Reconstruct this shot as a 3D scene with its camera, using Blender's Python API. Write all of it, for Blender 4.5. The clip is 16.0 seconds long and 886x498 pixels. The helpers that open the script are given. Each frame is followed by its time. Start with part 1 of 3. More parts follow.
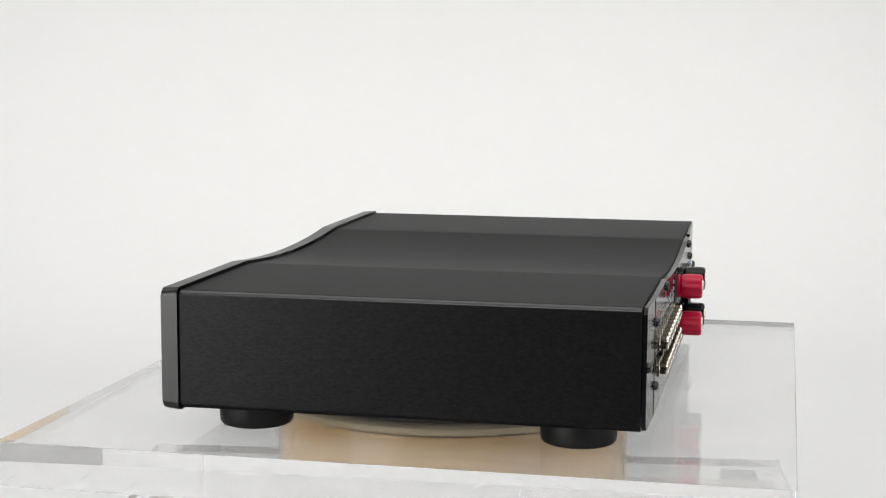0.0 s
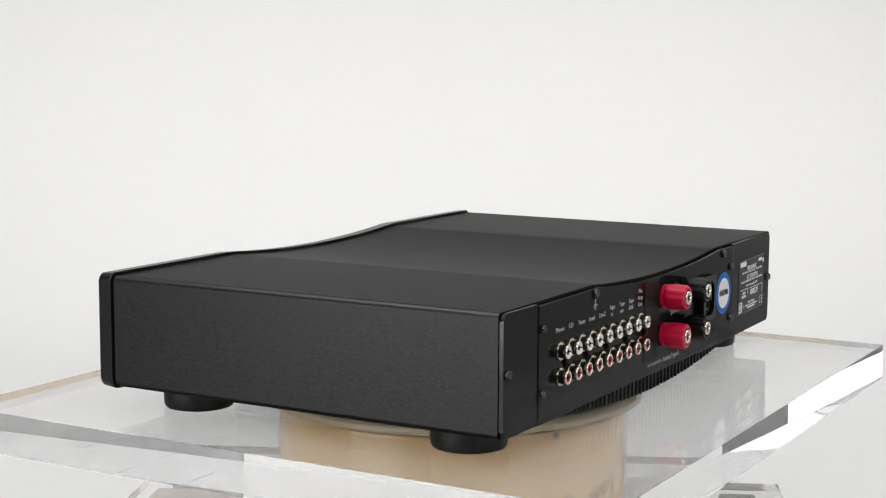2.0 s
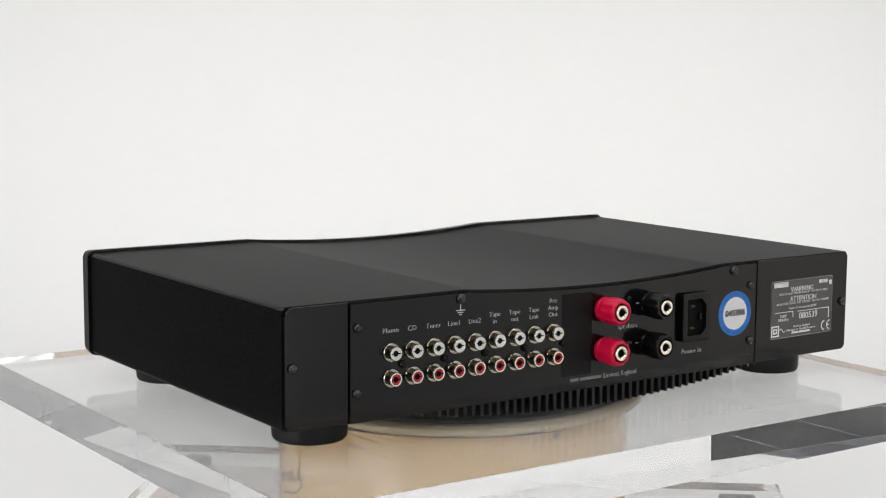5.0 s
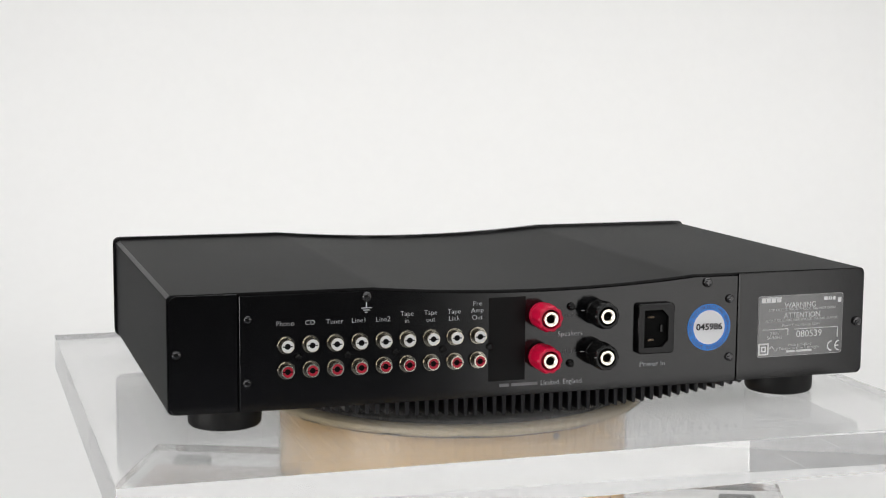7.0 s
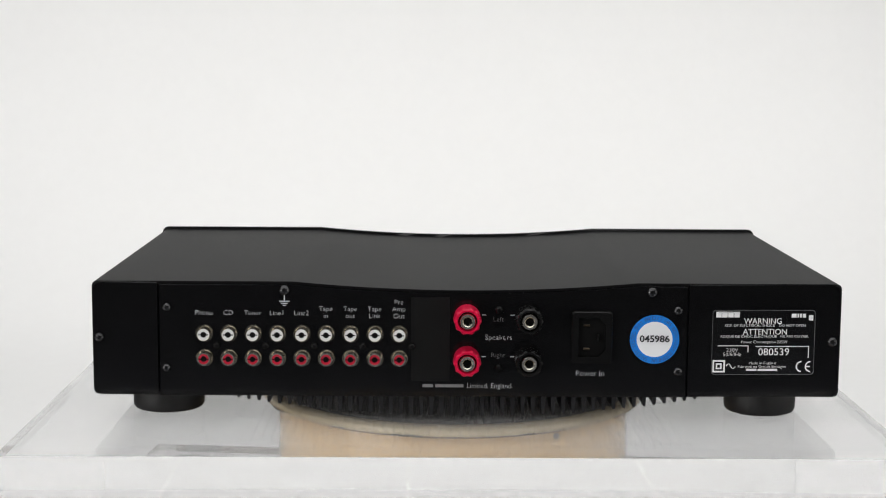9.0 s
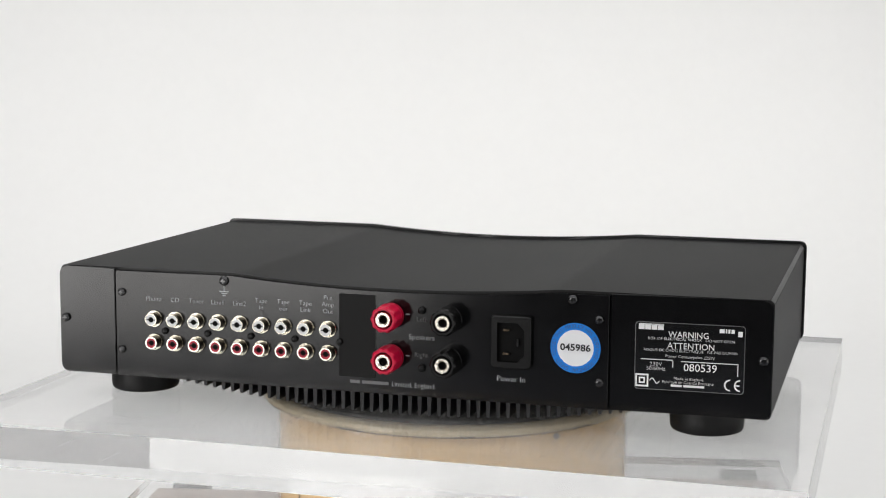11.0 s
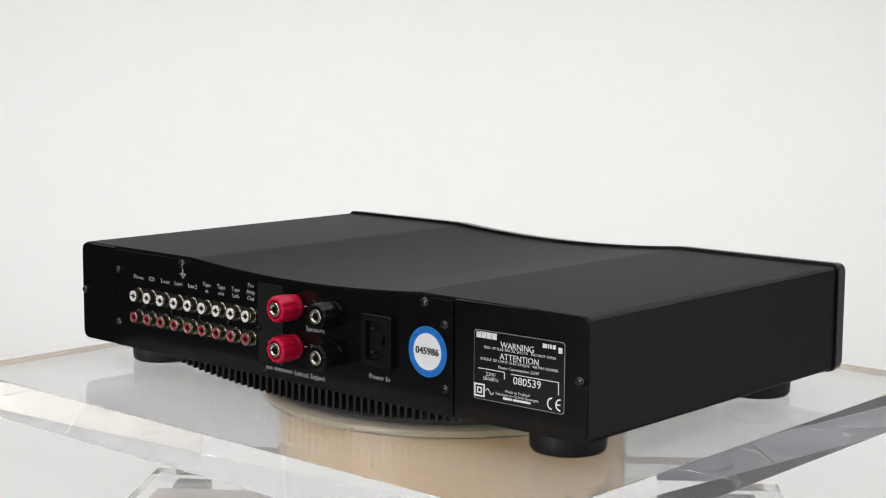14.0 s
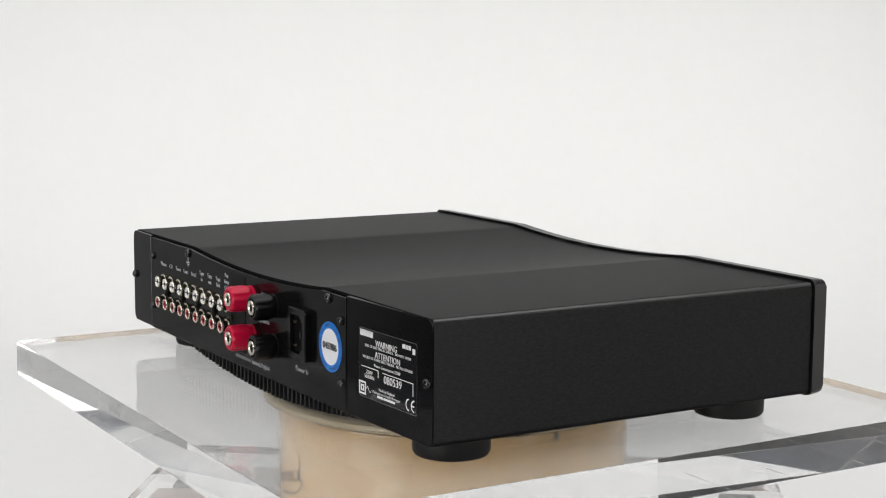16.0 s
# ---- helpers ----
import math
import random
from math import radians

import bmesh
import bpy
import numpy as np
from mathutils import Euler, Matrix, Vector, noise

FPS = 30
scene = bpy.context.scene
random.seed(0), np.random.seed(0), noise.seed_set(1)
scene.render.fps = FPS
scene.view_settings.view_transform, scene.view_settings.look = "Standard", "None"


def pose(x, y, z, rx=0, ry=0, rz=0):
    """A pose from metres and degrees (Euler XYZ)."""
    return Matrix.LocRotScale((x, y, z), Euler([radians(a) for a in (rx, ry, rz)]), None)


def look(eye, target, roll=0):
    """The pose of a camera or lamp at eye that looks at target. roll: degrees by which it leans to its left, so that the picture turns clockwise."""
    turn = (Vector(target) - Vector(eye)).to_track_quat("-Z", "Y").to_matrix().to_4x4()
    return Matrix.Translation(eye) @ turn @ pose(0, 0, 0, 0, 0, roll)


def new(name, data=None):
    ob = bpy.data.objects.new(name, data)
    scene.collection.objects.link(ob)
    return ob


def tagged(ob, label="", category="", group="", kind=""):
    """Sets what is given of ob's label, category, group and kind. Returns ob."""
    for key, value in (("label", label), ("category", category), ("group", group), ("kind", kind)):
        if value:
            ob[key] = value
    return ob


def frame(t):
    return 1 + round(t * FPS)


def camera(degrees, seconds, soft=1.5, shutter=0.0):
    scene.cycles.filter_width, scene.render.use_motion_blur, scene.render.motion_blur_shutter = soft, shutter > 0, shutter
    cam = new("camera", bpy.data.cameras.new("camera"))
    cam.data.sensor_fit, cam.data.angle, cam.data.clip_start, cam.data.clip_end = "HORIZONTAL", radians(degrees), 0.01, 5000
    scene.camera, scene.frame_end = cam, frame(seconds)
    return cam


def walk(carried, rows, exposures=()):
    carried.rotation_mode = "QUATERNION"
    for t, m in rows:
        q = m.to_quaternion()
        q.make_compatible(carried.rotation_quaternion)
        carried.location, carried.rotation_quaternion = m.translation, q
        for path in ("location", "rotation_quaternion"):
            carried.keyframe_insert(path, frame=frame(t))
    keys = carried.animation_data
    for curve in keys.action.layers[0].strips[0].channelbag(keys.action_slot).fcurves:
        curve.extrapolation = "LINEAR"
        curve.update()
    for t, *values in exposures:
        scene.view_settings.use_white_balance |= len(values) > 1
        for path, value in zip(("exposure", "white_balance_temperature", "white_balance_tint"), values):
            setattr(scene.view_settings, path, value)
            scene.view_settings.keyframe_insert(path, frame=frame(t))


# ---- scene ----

ZO = 0.95            # height of the turning platform's origin over the floor

# ---- camera ----
cam = camera(31.41, 16.0, soft=1.1)
EYE = Vector((0.0, -1.03704, 0.21273 + ZO))
AIM = EYE + Vector((-math.sin(radians(0.377)) * math.cos(radians(7.4056)), math.cos(radians(0.377)) * math.cos(radians(7.4056)), -math.sin(radians(7.4056))))
walk(cam, [(0, look(EYE, AIM, 0.206)), (16, look(EYE, AIM, 0.206))], exposures=[(0, 0.0), (16, 0.0)])

# ---- light ----
world = bpy.data.worlds.new("world")
scene.world = world
world.use_nodes = True
world.node_tree.nodes["Background"].inputs[0].default_value = (0.9, 0.95, 1.0, 1)
world.node_tree.nodes["Background"].inputs[1].default_value = 0.4


def area_lamp(name, eye, target, sx, sy, watts, colour=(1, 1, 1)):
    data = bpy.data.lights.new(name, "AREA")
    data.shape, data.size, data.size_y, data.energy, data.color = "RECTANGLE", sx, sy, watts, colour
    ob = new(name, data)
    ob.matrix_world = look(eye, target)
    return ob


area_lamp("ceiling_softbox", (0.1, 0.2, 2.85), (0.1, 0.2, 0), 3.0, 1.8, 15.9, (0.995, 0.99, 0.99))
area_lamp("backdrop_light", (0.25, 0.0, 2.4), (0.1, 1.25, 1.45), 3.4, 0.4, 8.7, (0.985, 0.99, 1))
area_lamp("window_light_tall", (-3.21, -3.70, 1.40), (0, 0.0, 1.40), 1.40, 2.50, 54, (1, 0.98, 0.955))
area_lamp("window_light_low", (-4.13, -2.63, 0.76), (0, 0.0, 0.76), 1.46, 1.22, 38, (1, 0.985, 0.97))
area_lamp("window_light_right", (2.66, -2.57, 0.79), (0, 0.0, 0.79), 1.24, 1.46, 10.6, (1, 0.985, 0.965))
area_lamp("room_light", (0, -3.0, 2.9), (0, -3.0, 0), 3.6, 1.6, 46, (1, 0.99, 0.985))
# unseen warm fill lamp, added to brighten the east wall in the plate's edges
patch_lamp = area_lamp("east_wall_fill", (1.3, -1.2, 2.8), (3.2, -0.25, 1.0), 0.6, 0.6, 13, (1, 0.93, 0.84))
patch_lamp.data.spread = radians(60)
# light bounces many times inside the clear plates
scene.cycles.max_bounces, scene.cycles.glossy_bounces, scene.cycles.transmission_bounces = 24, 20, 20


# ---- materials ----
def material(name, colour, rough=0.5, metal=0.0, fleck=0.0, grain=0.0, grain_scale=400.0, bump=0.0, bump_scale=800.0, stain=0.0, stain_scale=8.0, spec=0.5, coat=0.0, clear=0.0, ior=1.5, rough_var=0.0, fine=0.0, matt=0.0, stretch=(1, 1, 1)):
    m = bpy.data.materials.new(name)
    m.use_nodes = True
    nt = m.node_tree
    b = nt.nodes["Principled BSDF"]
    b.inputs["Base Color"].default_value = (*colour, 1)
    b.inputs["Roughness"].default_value = rough
    b.inputs["Metallic"].default_value = metal
    b.inputs["Specular IOR Level"].default_value = spec
    b.inputs["IOR"].default_value = ior
    b.inputs["Coat Weight"].default_value = coat
    b.inputs["Coat Roughness"].default_value = 0.2
    b.inputs["Transmission Weight"].default_value = clear
    co = nt.nodes.new("ShaderNodeTexCoord")
    mp = nt.nodes.new("ShaderNodeMapping")
    mp.inputs["Scale"].default_value = stretch
    nt.links.new(co.outputs["Object"], mp.inputs["Vector"])

    def noise_tex(scale, detail=4.0):
        n = nt.nodes.new("ShaderNodeTexNoise")
        n.inputs["Scale"].default_value, n.inputs["Detail"].default_value = scale, detail
        nt.links.new(mp.outputs["Vector"], n.inputs["Vector"])
        return n.outputs["Fac"]

    def mathn(op, a, c, d=None):
        n = nt.nodes.new("ShaderNodeMath")
        n.operation = op
        for k, v in enumerate((a, c, d)):
            if v is None:
                continue
            if isinstance(v, float):
                n.inputs[k].default_value = v
            else:
                nt.links.new(v, n.inputs[k])
        return n.outputs[0]

    value = None
    if grain:
        value = mathn("MULTIPLY_ADD", noise_tex(grain_scale), 2 * grain, 1 - grain)
    if stain:
        s = mathn("MULTIPLY_ADD", noise_tex(stain_scale, 6.0), 2 * stain, 1 - stain)
        value = s if value is None else mathn("MULTIPLY", value, s)
    if value is not None:
        mix = nt.nodes.new("ShaderNodeVectorMath")
        mix.operation = "SCALE"
        mix.inputs[0].default_value = colour
        nt.links.new(value, mix.inputs["Scale"])
        nt.links.new(mix.outputs[0], b.inputs["Base Color"])
    if rough_var:
        worn = mathn("MULTIPLY_ADD", noise_tex(stain_scale * 2, 5.0), 2 * rough_var, rough - rough_var)
        if fine:
            worn = mathn("ADD", worn, mathn("MULTIPLY_ADD", noise_tex(900.0, 5.0), 4 * fine, -2 * fine))
        nt.links.new(worn, b.inputs["Roughness"])
    if bump:
        n = nt.nodes.new("ShaderNodeBump")
        n.inputs["Strength"].default_value, n.inputs["Distance"].default_value = bump, 0.0004
        nt.links.new(noise_tex(bump_scale, 3.0), n.inputs["Height"])
        nt.links.new(n.outputs[0], b.inputs["Normal"])
    if matt:
        # matt paint: a dull ground with an even share of soft gloss
        gloss, both = (nt.nodes.new("ShaderNode" + k) for k in ("BsdfGlossy", "MixShader"))
        gloss.inputs["Color"].default_value = (1, 1, 1, 1)
        gloss.inputs["Roughness"].default_value = rough
        both.inputs[0].default_value = matt
        if fleck:
            # short streaks in the paint's sheen
            nt.links.new(mathn("MULTIPLY_ADD", noise_tex(900.0, 5.0), 4 * fleck, 1 - 2 * fleck), gloss.inputs["Color"])
        for link in list(nt.links):
            if link.to_node == b and link.to_socket.name in ("Roughness", "Normal"):
                nt.links.new(link.from_socket, gloss.inputs[link.to_socket.name])
        nt.links.new(b.outputs[0], both.inputs[1])
        nt.links.new(gloss.outputs[0], both.inputs[2])
        nt.links.new(both.outputs[0], nt.nodes["Material Output"].inputs["Surface"])
    return m


PAPER = material("white_paper", (0.86, 0.86, 0.85), 0.9, grain=0.015, grain_scale=60, stain=0.012, stain_scale=2)
WHITE_WALL = material("white_wall_paint", (0.8, 0.8, 0.79), 0.9, stain=0.03, stain_scale=1.5)
WALL = material("grey_wall_paint", (0.045, 0.045, 0.045), 0.9, stain=0.03, stain_scale=1.5)
TILE = material("dark_tile", (0.24, 0.25, 0.285), 0.2, spec=0.3, stain=1.5, stain_scale=4.5, rough_var=0.1)
GROUT = material("grout", (0.6, 0.6, 0.58), 0.9, grain=0.1, grain_scale=50)
TABLE = material("table_board", (0.5, 0.42, 0.33), 0.6, stain=0.15, stretch=(1, 12, 1))
BOARD = material("pinkish_brown_wood", (0.30, 0.215, 0.175), 0.45, stain=0.25, stain_scale=6, grain=0.15, grain_scale=60, stretch=(1, 8, 1))
ACRYLIC = material("clear_acrylic", (0.985, 0.99, 0.988), 0.0, clear=1.0, ior=1.48)


def dusty(m, low, high):
    """A thin patchy film of dust and fine scratches on a clear plate."""
    nt = m.node_tree
    co, mp, noise, spread, dust, both = (nt.nodes.new("ShaderNode" + k) for k in ("TexCoord", "Mapping", "TexNoise", "MapRange", "BsdfDiffuse", "MixShader"))
    mp.inputs["Scale"].default_value = (1, 1, 2)
    noise.inputs["Scale"].default_value, noise.inputs["Detail"].default_value, noise.inputs["Distortion"].default_value = 16, 9, 0.6
    spread.inputs["From Min"].default_value, spread.inputs["From Max"].default_value = 0.35, 0.68
    spread.inputs["To Min"].default_value, spread.inputs["To Max"].default_value = low, high
    dust.inputs["Color"].default_value = (0.83, 0.85, 0.88, 1)
    nt.links.new(co.outputs["Object"], mp.inputs["Vector"])
    nt.links.new(mp.outputs["Vector"], noise.inputs["Vector"])
    nt.links.new(noise.outputs["Fac"], spread.inputs["Value"])
    nt.links.new(spread.outputs["Result"], both.inputs[0])
    nt.links.new(nt.nodes["Principled BSDF"].outputs[0], both.inputs[1])
    nt.links.new(dust.outputs[0], both.inputs[2])
    nt.links.new(both.outputs[0], nt.nodes["Material Output"].inputs["Surface"])


dusty(ACRYLIC, 0.0, 0.03)


def film_material(name, cover):
    """Fine dust that veils what lies under it."""
    m = bpy.data.materials.new(name)
    m.use_nodes = True
    nt = m.node_tree
    nt.nodes.remove(nt.nodes["Principled BSDF"])
    co, noise, spread, clear, dust, both = (nt.nodes.new("ShaderNode" + k) for k in ("TexCoord", "TexNoise", "MapRange", "BsdfTransparent", "BsdfDiffuse", "MixShader"))
    noise.inputs["Scale"].default_value, noise.inputs["Detail"].default_value = 14, 8
    spread.inputs["To Min"].default_value, spread.inputs["To Max"].default_value = cover * 0.6, cover * 1.4
    dust.inputs["Color"].default_value = (0.84, 0.84, 0.84, 1)
    nt.links.new(co.outputs["Object"], noise.inputs["Vector"])
    nt.links.new(noise.outputs["Fac"], spread.inputs["Value"])
    nt.links.new(spread.outputs["Result"], both.inputs[0])
    nt.links.new(clear.outputs[0], both.inputs[1])
    nt.links.new(dust.outputs[0], both.inputs[2])
    nt.links.new(both.outputs[0], nt.nodes["Material Output"].inputs["Surface"])
    return m


DUST_FILM = film_material("fine_dust_film", 0.20)
CREAM = material("cream_enamel", (0.97, 0.645, 0.295), 0.16, spec=0.6, coat=1.0, stain=0.05, stain_scale=14, rough_var=0.02)
CREAM.node_tree.nodes["Principled BSDF"].inputs["Coat Roughness"].default_value = 0.06
CAP = material("aged_cream_enamel", (0.80, 0.66, 0.43), 0.2, coat=0.8, stain=0.14, stain_scale=25, rough_var=0.08)
DARK_GAP = material("dark_gap", (0.02, 0.018, 0.015), 0.8)
GAP_SHADE = material("brown_painted_shade", (0.10, 0.08, 0.05), 0.8, stain=0.5, stain_scale=40)
POWDER = material("black_powder_coat", (0.004, 0.004, 0.0045), 0.32, spec=0.005, matt=0.0225, fleck=0.2, stretch=(1, 0.4, 1), grain=0.3, grain_scale=900, bump=0.16, bump_scale=1500, rough_var=0.02, fine=0.035)
EDGE = material("highlight_black_edge", (0.006, 0.006, 0.007), 0.25, spec=0.06, matt=0.075, grain=0.3, grain_scale=900, rough_var=0.05)
FASCIA = material("black_fascia", (0.005, 0.0052, 0.0055), 0.3, spec=0.08, matt=0.045, grain=0.15, grain_scale=700, bump=0.1, bump_scale=1500)
PANEL = material("black_panel_paint", (0.004, 0.004, 0.0044), 0.13, spec=0.03, matt=0.031, grain=0.2, grain_scale=700, bump=0.05, bump_scale=1600, stain=0.15, stain_scale=30, rough_var=0.05, fleck=0.12)
FIN = material("black_anodised", (0.007, 0.007, 0.0085), 0.45, spec=0.1, matt=0.02, grain=0.2)
RUBBER = material("black_rubber", (0.008, 0.008, 0.008), 0.5, spec=0.15, matt=0.012, grain=0.2, bump=0.1)
NICKEL = material("nickel_plate", (0.90, 0.85, 0.74), 0.22, metal=1.0, grain=0.05)
BRASS = material("dark_plated_brass", (0.11, 0.085, 0.06), 0.3, metal=1.0, grain=0.1)
# nickel darkened in its colour, for the shade between flange and rim
BARREL = material("nickel_with_painted_shade", (0.10, 0.085, 0.06), 0.25, metal=1.0, grain=0.1)
WASHER = material("bright_nickel_washer", (0.60, 0.56, 0.47), 0.13, metal=1.0)
DULL_STEEL = material("dull_steel", (0.30, 0.28, 0.24), 0.3, metal=1.0)
STEEL = material("black_screw_steel", (0.08, 0.08, 0.082), 0.17, metal=0.9)
WHITE_PLASTIC = material("white_plastic", (0.8, 0.8, 0.79), 0.35)
RED_PLASTIC = material("dark_red_plastic", (0.46, 0.006, 0.03), 0.3)
RED_KNOB = material("clear_red_plastic", (0.60, 0.004, 0.045), 0.3, spec=0.35, stain=0.06, stain_scale=60)
BLACK_KNOB = material("black_plastic", (0.005, 0.005, 0.005), 0.25, spec=0.26)
BLACK = material("black_hole", (0.003, 0.003, 0.003), 0.6, spec=0.1)
PATCH = material("matt_black_patch", (0.004, 0.004, 0.004), 0.5, spec=0.2)
PRINT = material("white_print", (0.66, 0.68, 0.70), 0.6)
FAINT_PRINT = material("faint_print", (0.17, 0.17, 0.175), 0.6)
DIM_PRINT = material("worn_white_print", (0.2, 0.2, 0.2), 0.6)
LABEL = material("black_label_film", (0.004, 0.004, 0.0045), 0.11, spec=0.03, matt=0.095)
SILVER = material("silver_print", (0.85, 0.85, 0.85), 0.45)
BORDER = material("silver_border", (0.3, 0.3, 0.3), 0.35, metal=1.0)
DISC_BLUE = material("blue_sticker", (0.02, 0.22, 0.72), 0.22)
DISC_WHITE = material("white_sticker", (0.82, 0.83, 0.85), 0.4)
INK = material("black_ink", (0.02, 0.02, 0.025), 0.6)
INK_BLUE = material("dark_blue_ink", (0.02, 0.07, 0.22), 0.6)
SCRIPT = material("brown_script_paint", (0.16, 0.105, 0.05), 0.5)


# ---- shaping helpers ----
def finish(name, bm, mat, parent=None, label="", smooth=True, angle=35):
    bmesh.ops.recalc_face_normals(bm, faces=bm.faces[:])
    me = bpy.data.meshes.new(name)
    if smooth:
        for f in bm.faces:
            f.smooth = True
        lim = radians(angle)
        for e in bm.edges:
            e.smooth = len(e.link_faces) == 2 and e.calc_face_angle(0) < lim
    bm.to_mesh(me)
    bm.free()
    me.materials.append(mat)
    ob = new(name, me)
    if smooth:
        wn = ob.modifiers.new("weighted_normal", "WEIGHTED_NORMAL")
        wn.keep_sharp, wn.weight = True, 100
    if parent is not None:
        ob.parent = parent
    if label:
        tagged(ob, label)
    return ob


def part(name, bm, mat, parent, label=""):
    return finish(name, bm, mat, parent, label)


def twin(ob, parent, m):
    """Another object on the same mesh."""
    o = new(ob.name.split(".")[0], ob.data)
    o.parent = parent
    o.matrix_basis = m
    if "label" in ob:
        tagged(o, ob["label"])
    return o


def add_box(bm, x0, x1, y0, y1, z0, z1, bevel=0.0, seg=2):
    r = bmesh.ops.create_cube(bm, size=1.0)
    vs = r["verts"]
    for v in vs:
        v.co = Vector((x0 + (v.co.x + 0.5) * (x1 - x0), y0 + (v.co.y + 0.5) * (y1 - y0), z0 + (v.co.z + 0.5) * (z1 - z0)))
    if bevel:
        es = list({e for v in vs for e in v.link_edges})
        bmesh.ops.bevel(bm, geom=es, offset=bevel, segments=seg, affect="EDGES", profile=0.5)


def box(*a, **k):
    bm = bmesh.new()
    add_box(bm, *a, **k)
    return bm


def add_lathe(bm, profile, n=32, m=Matrix()):
    """Turns (radius, height) points round z, then moves by m."""
    rings = []
    for r, h in profile:
        if r < 1e-6:
            rings.append([bm.verts.new(m @ Vector((0, 0, h)))])
        else:
            rings.append([bm.verts.new(m @ Vector((r * math.cos(2 * math.pi * i / n), r * math.sin(2 * math.pi * i / n), h))) for i in range(n)])
    for a, b in zip(rings, rings[1:]):
        for i in range(n):
            j = (i + 1) % n
            if len(a) == 1 and len(b) == 1:
                continue
            if len(a) == 1:
                bm.faces.new((a[0], b[i], b[j]))
            elif len(b) == 1:
                bm.faces.new((a[i], a[j], b[0]))
            else:
                bm.faces.new((a[i], a[j], b[j], b[i]))


def lathe(profile, n=32, m=Matrix()):
    bm = bmesh.new()
    add_lathe(bm, profile, n, m)
    return bm


def add_prism(bm, pts, y0, y1, bevel=0.0, seg=2):
    """Extrudes an outline in x and z from y0 to y1."""
    a = [bm.verts.new((x, y0, z)) for x, z in pts]
    b = [bm.verts.new((x, y1, z)) for x, z in pts]
    n = len(pts)
    f0, f1 = bm.faces.new(a), bm.faces.new(b[::-1])
    for i in range(n):
        bm.faces.new((a[i], b[i], b[(i + 1) % n], a[(i + 1) % n]))
    if bevel:
        bmesh.ops.bevel(bm, geom=list(f0.edges) + list(f1.edges), offset=bevel, segments=seg, affect="EDGES", profile=0.5)


def prism(pts, y0, y1, bevel=0.0, seg=2):
    bm = bmesh.new()
    add_prism(bm, pts, y0, y1, bevel, seg)
    return bm


def tapered(a, b, y0, y1, bevel=0.0009):
    """A prism whose outline changes from a at y0 to b at y1."""
    bm = bmesh.new()
    va = [bm.verts.new((x, y0, z)) for x, z in a]
    vb = [bm.verts.new((x, y1, z)) for x, z in b]
    n = len(a)
    f0, f1 = bm.faces.new(va), bm.faces.new(vb[::-1])
    for i in range(n):
        bm.faces.new((va[i], vb[i], vb[(i + 1) % n], va[(i + 1) % n]))
    bmesh.ops.bevel(bm, geom=list(f0.edges) + list(f1.edges), offset=bevel, segments=3, affect="EDGES", profile=0.5)
    return bm


def corner(cx, cz, r, a0, a1, n=5):
    return [(cx + r * math.cos(radians(a0 + (a1 - a0) * i / n)), cz + r * math.sin(radians(a0 + (a1 - a0) * i / n))) for i in range(n + 1)]


REAR = pose(0, 0, 0, 90)      # turns a lathe's +z to -y, out of the rear panel


